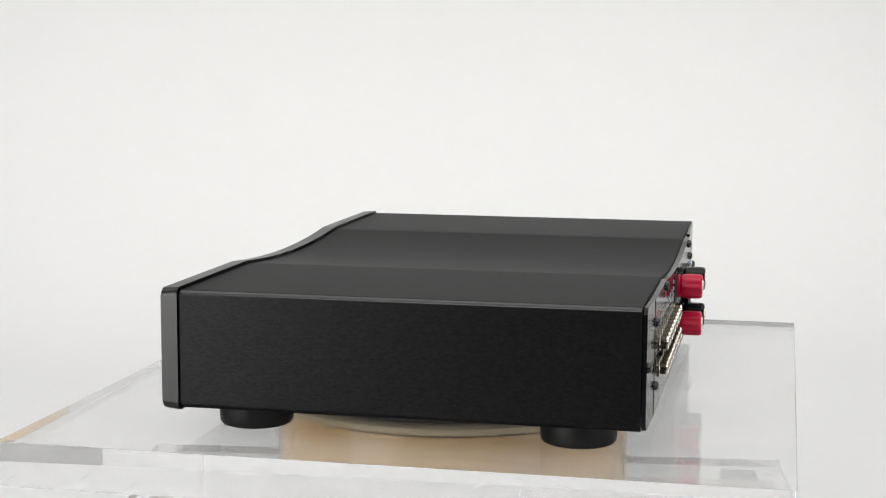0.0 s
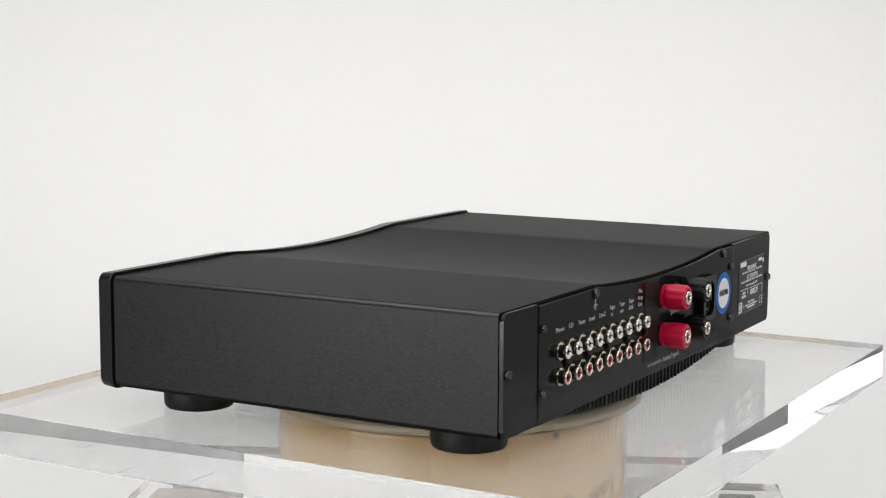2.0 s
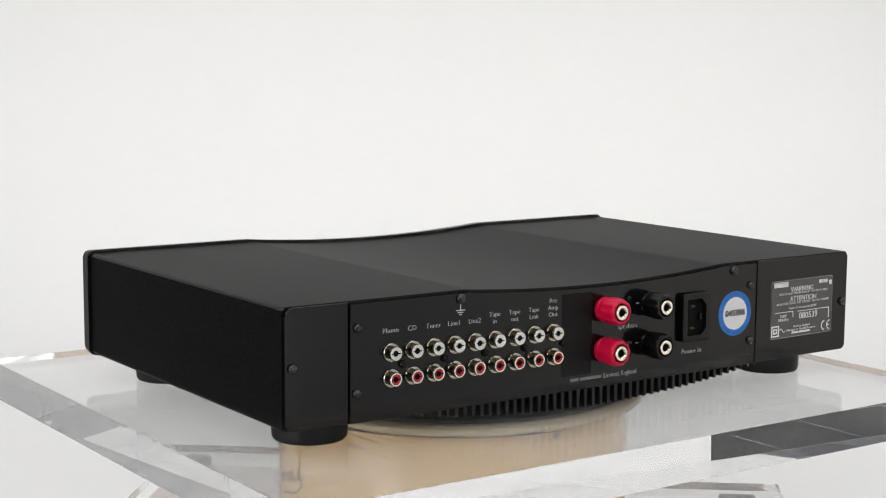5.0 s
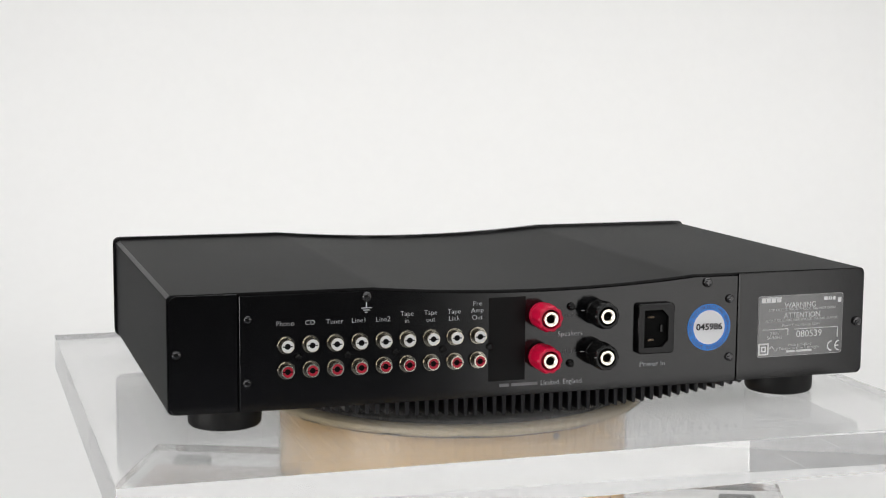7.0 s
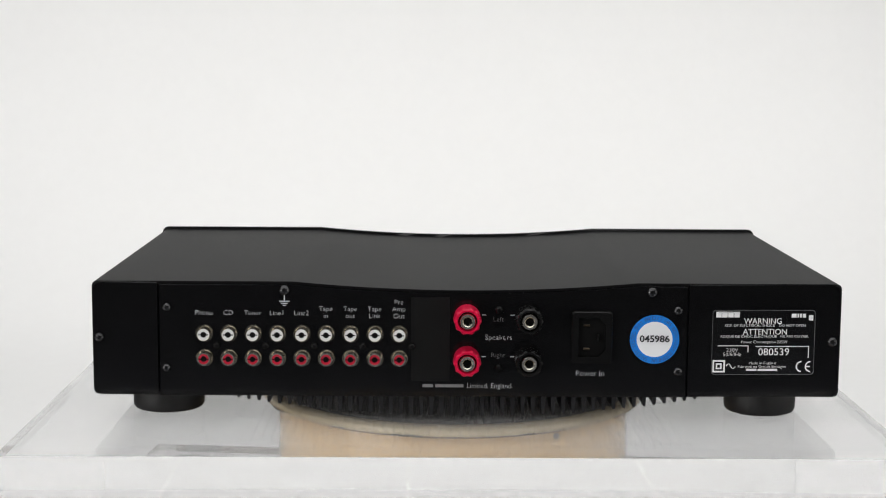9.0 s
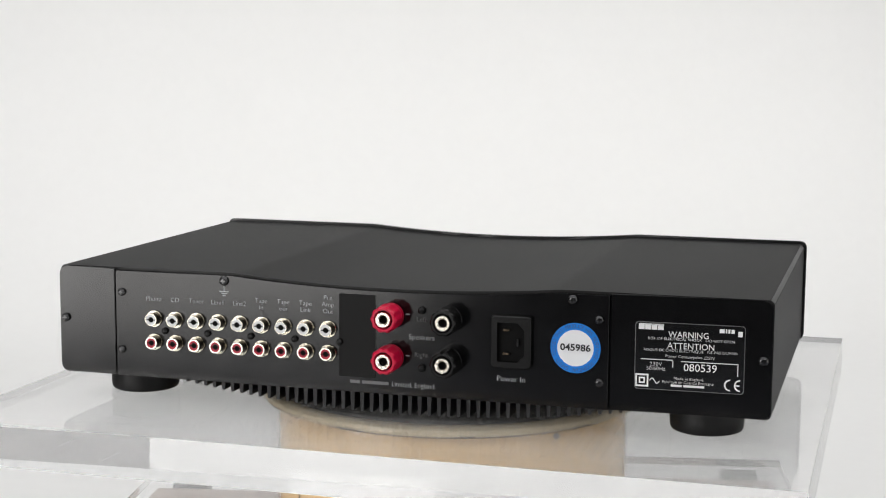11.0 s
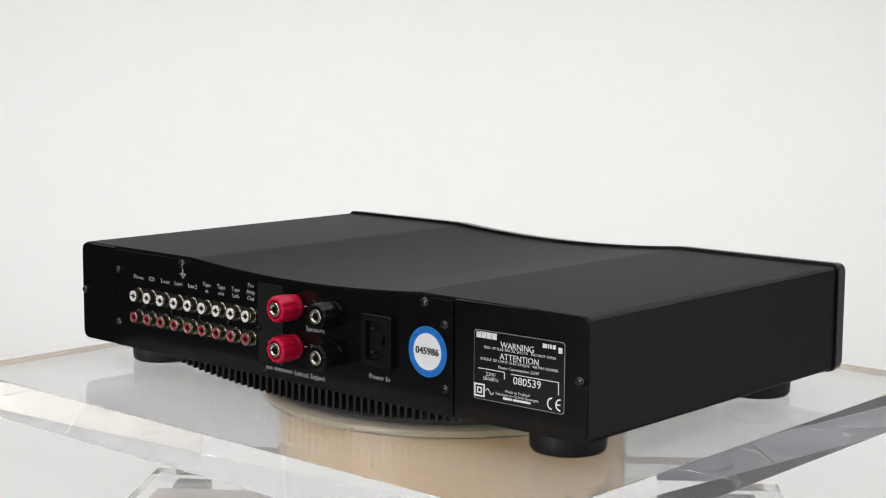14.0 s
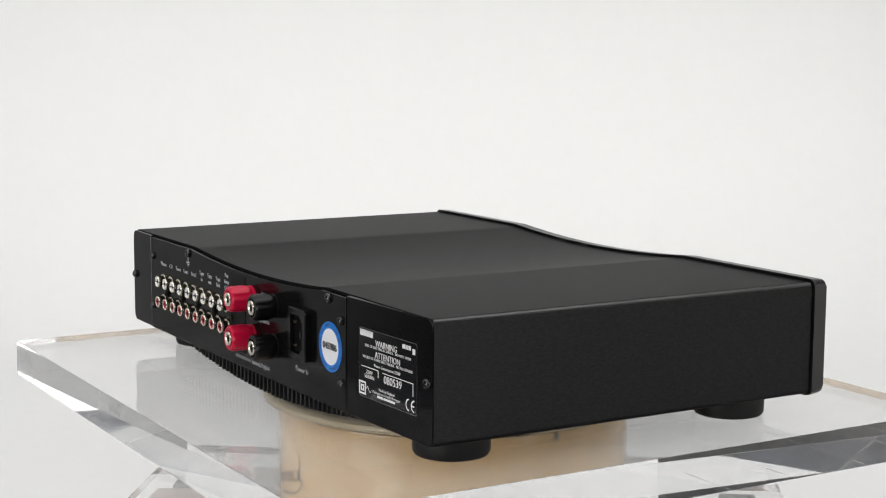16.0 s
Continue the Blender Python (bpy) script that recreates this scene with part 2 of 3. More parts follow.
# ---- studio ----
def studio():
    X, W, Y0, Y1, H, T = 3.2, 5.0, -4.6, 2.2, 2.95, 0.12
    for name, b in (("wall_north", (-W - T, X + T, Y1, Y1 + T, 0, H)), ("wall_south", (-W - T, X + T, Y0 - T, Y0, 0, H)),
                    ("wall_east", (X, X + T, Y0, Y1, 0, H)), ("wall_west", (-W - T, -W, Y0, Y1, 0, H))):
        tagged(finish(name, box(*b), WALL), "plain dark grey painted studio wall", "wall", kind="structure")
    for name in ("wall_east", "wall_north"):
        wall = bpy.data.objects[name]
        wall.data.materials[0] = WHITE_WALL
        tagged(wall, "plain white painted studio wall", "wall", kind="structure")
    tagged(finish("ceiling", box(-W - T, X + T, Y0 - T, Y1 + T, H, H + T), WHITE_WALL), "plain white painted ceiling", "ceiling", kind="structure")
    # white paper sweep: lies on the table and rises behind it
    R, BACK, TOP, FRONT, WL, WR = 0.45, 1.25, 1.62, -0.232, -0.55, 0.82
    zt = ZO - 0.166
    line = [(FRONT, zt)] + [(BACK - R + R * math.sin(radians(a)), zt + R - R * math.cos(radians(a))) for a in range(0, 91, 6)] + [(BACK, TOP)]
    bm = bmesh.new()
    rows = []
    for off in (0.0, -0.002):
        row = []
        for k, (y, z) in enumerate(line):
            y0, z0 = line[max(k - 1, 0)]
            y1, z1 = line[min(k + 1, len(line) - 1)]
            d = Vector((y1 - y0, z1 - z0)).normalized()
            p = (y - d.y * off, z + d.x * off)
            row.append((bm.verts.new((WL, *p)), bm.verts.new((WR, *p))))
        rows.append(row)
    a, b = rows
    for k in range(len(line) - 1):
        bm.faces.new((a[k][0], a[k][1], a[k + 1][1], a[k + 1][0]))
        bm.faces.new((b[k][0], b[k + 1][0], b[k + 1][1], b[k][1]))
        for s in (0, 1):
            bm.faces.new((a[k][s], a[k + 1][s], b[k + 1][s], b[k][s]))
    for k in (0, -1):
        bm.faces.new((a[k][0], a[k][1], b[k][1], b[k][0]))
    sweep = tagged(finish("backdrop", bm, PAPER), "seamless white paper backdrop sweep", "backdrop", kind="structure")
    sweep.rotation_euler = (0, 0, radians(5))
    # table under the sweep
    tab = tagged(new("table"), "plain wooden table under white paper", "table")
    tab.matrix_world = pose(0, 0, 0, 0, 0, 5) @ pose(0, 0.2, 0)
    part("tabletop", box(-0.48, 0.78, -0.428, 0.55, zt - 0.034, zt - 0.004, bevel=0.003), TABLE, tab)
    leg = None
    for x in (-0.42, 0.72):
        for y in (-0.40, 0.48):
            if leg is None:
                leg = part("leg", box(-0.03, 0.03, -0.03, 0.03, 0.012, zt - 0.034, bevel=0.003), TABLE, tab)
                leg.location = (x, y, 0)
            else:
                twin(leg, tab, pose(x, y, 0))
    # dark tiled floor
    fl = tagged(finish("floor", box(-W - T, X + T, Y0 - T, Y1 + T, -0.1, 0.006), GROUT), "dark grey stone tile floor with pale joints", "floor", kind="structure")
    first = None
    nx, ny, s = 10, 11, 0.64
    for i in range(-3, nx):
        for j in range(ny):
            m = pose(-X + s * (i + 0.5), Y0 + s * (j + 0.5) - 0.12, 0)
            if first is None:
                first = part("tile", box(-s / 2 + 0.006, s / 2 - 0.006, -s / 2 + 0.006, s / 2 - 0.006, 0.001, 0.012, bevel=0.002, seg=1), TILE, fl)
                first.matrix_basis = m
            else:
                twin(first, fl, m)


# ---- acrylic plates and pedestal ----
SLAB = (-0.246, 0.246, -0.2245, 0.2035)
SLAB_TOP, SLAB_T = -0.004, 0.025


def acrylic_plate(name, label, x0, x1, y0, y1, z0, z1):
    ob = tagged(finish(name, box(x0, x1, y0, y1, z0, z1, bevel=0.00014, seg=1), ACRYLIC, smooth=False), label, "acrylic plate")
    ob.visible_shadow = False
    return ob


def scribble(bm, pts, r, m):
    """A thin painted stroke that follows points given as angle and height on a drum."""
    prev = None
    for k, p in enumerate(pts):
        q = pts[min(k + 1, len(pts) - 1)]
        o = pts[max(k - 1, 0)]
        d = Vector((q[0] - o[0], q[1] - o[1])).normalized()
        n = Vector((-d.y, d.x)) * m
        ring = []
        for s in (-1, 1):
            u, z = p[0] + n.x * s, p[1] + n.y * s
            ring.append(bm.verts.new((r * math.sin(u / r), -r * math.cos(u / r), z)))
        if prev:
            bm.faces.new((prev[0], prev[1], ring[1], ring[0]))
        prev = ring


def pedestal():
    top = SLAB_TOP - SLAB_T - 0.0005
    base_top = -0.126
    R = 0.117
    drum = tagged(new("pedestal"), "cream enamelled metal drum pedestal on a clear plate", "pedestal")
    drum.location = (0, 0, ZO)
    z0, z1 = base_top + 0.0006, top - 0.0104
    part("drum", lathe([(0, z0), (R - 0.001, z0), (R, z0 + 0.001), (R, z1 - 0.002), (R - 0.0006, z1 - 0.0006), (R - 0.002, z1), (0, z1)], 128), CREAM, drum)
    # small screw and chips in the paint
    def on_drum(u, z, rad, h, mat, name):
        a = u / R
        m = Matrix.Translation((R * math.sin(a), -R * math.cos(a), z)) @ pose(0, 0, 0, 90, 0, math.degrees(a))
        part(name, lathe([(rad, -0.0006), (rad, h * 0.6), (rad * 0.8, h), (0, h)], 14, m), mat, drum)
    on_drum(0.0665, z1 - 0.0035, 0.0021, 0.0012, DULL_STEEL, "screw")
    on_drum(-0.082, z1 - 0.002, 0.0006, 0.0001, DARK_GAP, "paint_chip")
    on_drum(0.11, z1 - 0.024, 0.0007, 0.0001, DARK_GAP, "paint_chip")
    on_drum(0.035, z1 - 0.046, 0.0008, 0.0001, DARK_GAP, "paint_chip")
    on_drum(-0.10, z1 - 0.028, 0.0006, 0.0001, DARK_GAP, "paint_chip")
    # script mark, twice round the drum, as loose strokes
    for u0, drop in ((0.072, 0.0575), (-0.163, 0.053)):
        bm = bmesh.new()
        zz = z1 - drop
        slope = 0.24

        def pen(pts):
            scribble(bm, [(u0 + x, zz + y + slope * x) for x, y in pts], R + 0.0002, 0.00052)

        # large opening curve, a run of small arches, a round letter and a tall looped upstroke
        pen([(0.004 + 0.0065 * math.cos(radians(a)), 0.006 + 0.0085 * math.sin(radians(a))) for a in range(40, 331, 15)])
        for k in range(5):
            x = 0.0125 + 0.0052 * k
            pen([(x, 0.0), (x + 0.0010, 0.0045), (x + 0.0022, 0.0062), (x + 0.0034, 0.0058), (x + 0.0036, 0.0030), (x + 0.0042, 0.0003), (x + 0.0052, 0.0006)])
        pen([(0.0425 + 0.0032 * math.cos(radians(a)), 0.0032 + 0.0034 * math.sin(radians(a))) for a in range(30, 376, 15)])
        pen([(0.0475, 0.0005), (0.0470, 0.0045), (0.0482, 0.0085), (0.0500, 0.0132), (0.0495, 0.0100), (0.0480, 0.0060), (0.0486, 0.0010), (0.0510, 0.0002), (0.0525, 0.0015)])
        pen([(0.0525, 0.0015), (0.0515, -0.0030), (0.0470, -0.0065), (0.0400, -0.0080), (0.0300, -0.0075), (0.0200, -0.0060)])
        part("script_mark", bm, SCRIPT, drum, "brown handwritten-looking painted mark")
    # turning cap
    cap = tagged(new("turntable_cap"), "aged cream enamelled turning cap on the drum", "turntable")
    C = 0.1265
    part("mat", lathe([(0, top - 0.0026), (0.1175, top - 0.0026), (0.1182, top - 0.0020), (0.1182, top - 0.0006), (0.1176, top), (0, top)], 128), RUBBER, cap, "round black rubber mat")
    lid = top - 0.0027
    part("cap", lathe([(0, lid - 0.0062), (C - 0.003, lid - 0.0062), (C - 0.0008, lid - 0.0052), (C, lid - 0.0036), (C - 0.0006, lid - 0.0016), (C - 0.003, lid - 0.0004), (C - 0.006, lid), (0, lid)], 160), CAP, cap)
    # solid brown ring whose colour stands for the shade below the cap
    part("gap_shade_ring", lathe([(0, lid - 0.0076), (R + 0.003, lid - 0.0076), (R + 0.003, lid - 0.0063), (0, lid - 0.0063)], 128), GAP_SHADE, cap, "brown ring painted as the shade under the cap")
    for a, w in ((-14, 0.02), (-35, 0.012), (20, 0.009), (-62, 0.016), (55, 0.014), (78, 0.01)):
        bm = bmesh.new()
        pts = [(C * radians(a) + w * (k / 8 - 0.5), lid - 0.0050 + 0.0003 * math.sin(k * 1.7 + a)) for k in range(9)]
        scribble(bm, pts, C + 0.0001, 0.00028)
        part("scratch", bm, DARK_GAP, cap, "dark worn scratch")
    # lower plate with rubber pads
    low = acrylic_plate("acrylic_stand", "clear thick acrylic base plate with rubber pads", -0.246, 0.246, -0.214, 0.214, -SLAB_T, 0)
    low.matrix_world = pose(-0.009, -0.036, base_top + ZO, 0, 0, -4.6)
    for x in (-0.214, 0.214):
        for y in (-0.2, 0.199):
            p = part("rubber_pad", box(-0.014, 0.014, -0.009, 0.009, -SLAB_T - 0.015, -SLAB_T - 0.0004, bevel=0.002), RUBBER, low, "black rubber pad")
            p.location = (x, y, 0)
    board = tagged(finish("plinth_board", box(-0.239, 0.239, -0.19, 0.186, 0, 0.0125, bevel=0.0015), BOARD), "pinkish brown wooden board under the clear base plate", "board")
    board.matrix_world = pose(-0.009, -0.036, base_top - SLAB_T - 0.0150 + 0.0002 + ZO, 0, 0, -4.6)
    return cap


# ---- amplifier ----
XL, XR, ZB, ZT = -0.2096, 0.2209, 0.0113, 0.0774
A0, A1, DIP = -0.0945, 0.1035, 0.0046      # the shallow dip along the top


def dip_line(off=0.0, n=28, x0=A0, x1=A1):
    """Points along the dip, from right to left, off above the sleeve."""
    c, h = (A0 + A1) / 2, (A1 - A0) / 2
    rad = (h * h + DIP * DIP) / (2 * DIP)
    out = []
    for i in range(n + 1):
        x = x1 + (x0 - x1) * i / n
        out.append((x, ZT + off + (rad - DIP) - math.sqrt(rad * rad - (x - c) ** 2)))
    return out


def body_outline(grow=0.0, r=0.003, rb=0.003):
    x0, x1, z0, z1 = XL - grow, XR + grow, ZB - grow, ZT + grow
    pts = corner(x1 - r, z1 - r, r, 0, 90) + dip_line(grow) + corner(x0 + r, z1 - r, r, 90, 180)
    pts += corner(x0 + rb, z0 + rb, rb, 180, 270) + corner(x1 - rb, z0 + rb, rb, 270, 360)
    return pts


PY = -0.1478      # face of the rear panel
LEAN = pose(0.1326, PY, 0, 0, 0, 2.0) @ pose(-0.1326, -PY, 0)


def text_mesh(body, size, align="CENTER", width=0.0, extrude=0.00012, thin=0.005):
    cu = bpy.data.curves.new("text", "FONT")
    cu.body, cu.size, cu.align_x, cu.align_y, cu.extrude = body, size, align, "CENTER", extrude
    cu.resolution_u, cu.offset = 3, -thin * size
    ob = bpy.data.objects.new("text", cu)
    me = bpy.data.meshes.new_from_object(ob)
    bpy.data.objects.remove(ob)
    xs = [v.co.x for v in me.vertices]
    if width and xs:
        k = width / (max(xs) - min(xs))
        mid = (max(xs) + min(xs)) / 2 if align == "CENTER" else 0
        for v in me.vertices:
            v.co.x = (v.co.x - mid) * k
    return me


def lettering(name, body, x, z, size, parent, mat=PRINT, width=0.0, y=PY, align="CENTER", label="", thin=0.024):
    me = text_mesh(body, size, align, width, thin=thin)
    me.materials.append(mat)
    ob = new(name, me)
    ob.parent = parent
    ob.matrix_basis = pose(x, y - 0.00016, z, 90)
    if label:
        tagged(ob, label)
    return ob


def bars(name, spans, z, h, parent, mat=PRINT, y=PY):
    """Plain bars in place of words."""
    bm = bmesh.new()
    for x0, x1 in spans:
        add_box(bm, x0, x1, y - 0.00025, y + 0.0003, z - h / 2, z + h / 2)
    return part(name, bm, mat, parent)


def add_screw(bm, x, z, r, y=PY, h=0.0021):
    m = Matrix.Translation((x, y, z)) @ REAR
    add_lathe(bm, [(r, -0.0008), (r, h * 0.3), (r * 0.93, h * 0.6), (r * 0.75, h * 0.85), (r * 0.5, h * 0.98), (r * 0.34, h), (r * 0.2, h * 0.45), (0, h * 0.4)], 20, m)
    for w, d in ((0.55, 0.13), (0.13, 0.55)):
        add_box(bm, x - r * w, x + r * w, y - h * 1.03, y - h * 0.7, z - r * d, z + r * d)


def amplifier():
    amp = tagged(new("amplifier"), "black stereo amplifier with wavy top, rear sockets facing out", "amplifier")
    sleeve = part("sleeve", prism(body_outline(), -0.1440, 0.1098, bevel=0.0004, seg=1), POWDER, amp, "black textured metal sleeve")
    # extra gloss put into the two upper edges for their highlight line
    sleeve.data.materials.append(EDGE)
    for f in sleeve.data.polygons:
        if abs(f.normal.x) > 0.35 and f.normal.z > 0.35:
            f.material_index = 1
    part("fascia", tapered(body_outline(0.0016, 0.004, 0.005), body_outline(0.0008, 0.004, 0.005), 0.1108, 0.1205), FASCIA, amp, "smooth black front fascia")
    part("fascia_gasket", prism(body_outline(-0.0012), 0.1090, 0.1115), DARK_GAP, amp, "dark joint behind the fascia")
    # rear plates
    r = 0.0045
    left = corner(-0.1716 - 0.0003, ZT - 0.0004 - 0.0003, 0.0003, 0, 90, 1) + corner(XL + 0.0006 + r, ZT - 0.0004 - r, r, 90, 180) + corner(XL + 0.0006 + r, ZB + 0.0004 + r, r, 180, 270) + [(-0.1716, ZB + 0.0004)]
    lp = part("end_plate", prism(left, PY + 0.0003, -0.1452, bevel=0.0003, seg=1), PANEL, amp, "black end plate")
    right = corner(XR - 0.0006 - r, ZT - 0.0004 - r, r, 0, 90) + [(0.1326, ZT - 0.0004), (0.1326, ZB + 0.0004)] + corner(XR - 0.0006 - r, ZB + 0.0004 + r, r, 270, 360)
    rp = part("end_plate", prism(right, PY + 0.0003, -0.1452, bevel=0.0003, seg=1), PANEL, amp, "black end plate with rating label")
    mid = [(0.1316, ZT - 0.0014)] + [(x, z - 0.0014) for x, z in dip_line()] + [(-0.1706, ZT - 0.0014), (-0.1706, ZB + 0.0002), (0.1316, ZB + 0.0002)]
    panel = part("rear_panel", prism(mid, PY, -0.1436, bevel=0.0003, seg=1), PANEL, amp, "black rear panel with white lettering")
    lp.matrix_basis = pose(-0.1716, PY, 0, 0, 0, -1.2) @ pose(0.1716, -PY, 0)
    rp.matrix_basis = LEAN
    # screws
    for x, z, rr, par in ((-0.1662, 0.0630, 0.0025, panel), (-0.1668, 0.0278, 0.0025, panel), (0.1262, 0.0623, 0.0026, panel), (0.1268, 0.0268, 0.0026, panel),
                          (-0.0991, 0.0729, 0.0029, panel), (0.1111, 0.0727, 0.0029, panel), (-0.2050, 0.0452, 0.0027, lp), (0.2160, 0.0440, 0.0028, rp)):
        bm = bmesh.new()
        add_screw(bm, x, z, rr)
        part("screw", bm, STEEL, par, "black cross-head screw")
    # heat sink fins under the middle
    c, half = 0.0058, 0.1352
    sink = part("heat_sink", box(-0.129, 0.1405, -0.138, 0.104, 0.0095, 0.0118), FIN, amp, "black finned heat sink")
    n = 46
    for i in range(n):
        x = c - half + 2 * half * (i + 0.5) / n
        u = (x - c) / half
        z = 0.0095 - 0.0107 * (1 - u * u)
        bm = bmesh.new()
        add_prism(bm, [(x - 0.0013, 0.0115), (x - 0.0009, z + 0.0006), (x - 0.0005, z), (x + 0.0005, z), (x + 0.0009, z + 0.0006), (x + 0.0013, 0.0115)], -0.142, 0.104)
        part("fin", bm, FIN, sink)
    # feet
    foot = None
    for x, y in ((-0.1722, -0.1072), (0.1825, -0.1105), (-0.1695, 0.0795), (0.184, 0.081)):
        if foot is None:
            foot = part("foot", lathe([(0, ZB), (0.0209, ZB), (0.0212, 0.004), (0.0210, SLAB_TOP + 0.0022), (0.0199, SLAB_TOP + 0.0006), (0.0182, SLAB_TOP), (0, SLAB_TOP)], 56), RUBBER, amp, "round black rubber foot")
            foot.location = (x, y, 0)
        else:
            twin(foot, amp, pose(x, y, 0))
    return amp, panel, lp, rp


def sockets(amp, panel):
    """Two rows of nine phono sockets."""
    barrel = [(0.0037, -0.0008), (0.0037, 0.0062), (0, 0.0062)]
    flange = [(0.0037, 0.0012), (0.0050, 0.0012), (0.0051, 0.0026), (0.0049, 0.0029), (0.0044, 0.0029), (0.0042, 0.0025), (0.0037, 0.0025)]
    inner = {"upper": 0.0034, "lower": 0.0029}
    hole = [(0.00168, 0.0056), (0.00168, 0.0066), (0, 0.0066)]
    made = {}
    for row, z, mat in (("upper", 0.0478, WHITE_PLASTIC), ("lower", 0.0337, RED_PLASTIC)):
        q = inner[row]
        rim = [(0.0037, 0.0056), (0.0039, 0.0060), (0.0039, 0.0069), (0.0037, 0.0073), (q + 0.0001, 0.0073), (q - 0.0002, 0.0066)]
        core = [(q, 0.0038), (q, 0.0069), (q - 0.0002, 0.0071), (0.0019, 0.0071), (0.0017, 0.0068), (0.0017, 0.0055), (0, 0.0055)]
        for i in range(9):
            x = -0.1449 + 0.01393 * i
            m = Matrix.Translation((x, PY + 0.0018, z)) @ REAR
            if row not in made:
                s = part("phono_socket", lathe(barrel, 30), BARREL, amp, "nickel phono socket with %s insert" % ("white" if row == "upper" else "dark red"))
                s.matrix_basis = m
                rm = part("socket_rim", lathe(rim, 30), NICKEL, s)
                fl = part("flange", lathe(flange, 30), WASHER, s, "nickel flange")
                k = part("insert", lathe(core, 24), mat, s)
                h = part("socket_hole", lathe(hole, 14), BLACK, s)
                bm = bmesh.new()
                for sx in (-1, 1):
                    add_box(bm, sx * 0.0021 - 0.0007, sx * 0.0021 + 0.0007, -0.0003, 0.0003, 0.006, 0.0072)
                g = part("slot", bm, BLACK, s)
                made[row] = (s, rm, fl, k, h, g)
            else:
                s0, *kids = made[row]
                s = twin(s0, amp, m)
                for kid in kids:
                    twin(kid, s, Matrix())
    for x in (-0.1379, -0.1100, -0.0822, -0.0543, -0.0262):
        bm = bmesh.new()
        add_screw(bm, x, 0.0408, 0.0021)
        part("screw", bm, BLACK_KNOB, panel, "small black screw")


def binding_posts(amp, panel):
    def knob_profile(n, r, depth):
        return [r - depth * (0.5 - 0.5 * math.cos(2 * math.pi * k / 6.4)) for k in range(n)]

    for x, mat, word in ((0.0052, RED_KNOB, "red"), (0.0402, BLACK_KNOB, "black")):
        for z in (0.0579, 0.0337):
            base = Matrix.Translation((x, PY, z)) @ REAR
            post = part("speaker_terminal", lathe([(0.0075, -0.0008), (0.0075, 0.0016), (0.0066, 0.0022), (0.0058, 0.0030), (0, 0.0030)], 32), mat, amp, "%s plastic speaker terminal" % word)
            post.matrix_basis = base
            bm = bmesh.new()
            rings = []
            n = 64
            for h, r, d in ((0.0026, 0.0066, 0.0), (0.0032, 0.0076, 0.0), (0.0050, 0.0079, 0.0002), (0.0068, 0.0081, 0.0006), (0.0135, 0.0080, 0.0008), (0.0150, 0.0077, 0.0006), (0.0158, 0.0068, 0.0003), (0.0158, 0.0056, 0.0), (0.0146, 0.0053, 0.0), (0.0120, 0.0052, 0.0)):
                prof = knob_profile(n, r, d)
                rings.append([bm.verts.new((prof[k] * math.cos(2 * math.pi * k / n), prof[k] * math.sin(2 * math.pi * k / n), h)) for k in range(n)])
            for a, b in zip(rings, rings[1:]):
                for k in range(n):
                    bm.faces.new((a[k], a[(k + 1) % n], b[(k + 1) % n], b[k]))
            part("knob", bm, mat, post)
            part("contact", lathe([(0.0046, 0.0125), (0.0046, 0.0158), (0.0042, 0.0164), (0.0030, 0.0164), (0.0024, 0.0158), (0.0024, 0.0060), (0, 0.0060)], 28), NICKEL, post, "plated brass contact")
            part("contact_hole", lathe([(0.0024, 0.0118), (0, 0.0118)], 18), BLACK, post)
            part("groove", lathe([(0.0054, 0.0128), (0.0045, 0.0128)], 32), BLACK, post)
    for z in (0.0620, 0.0285):
        bm = bmesh.new()
        add_screw(bm, 0.0236, z, 0.0024)
        part("screw", bm, BLACK_KNOB, panel, "small black screw")


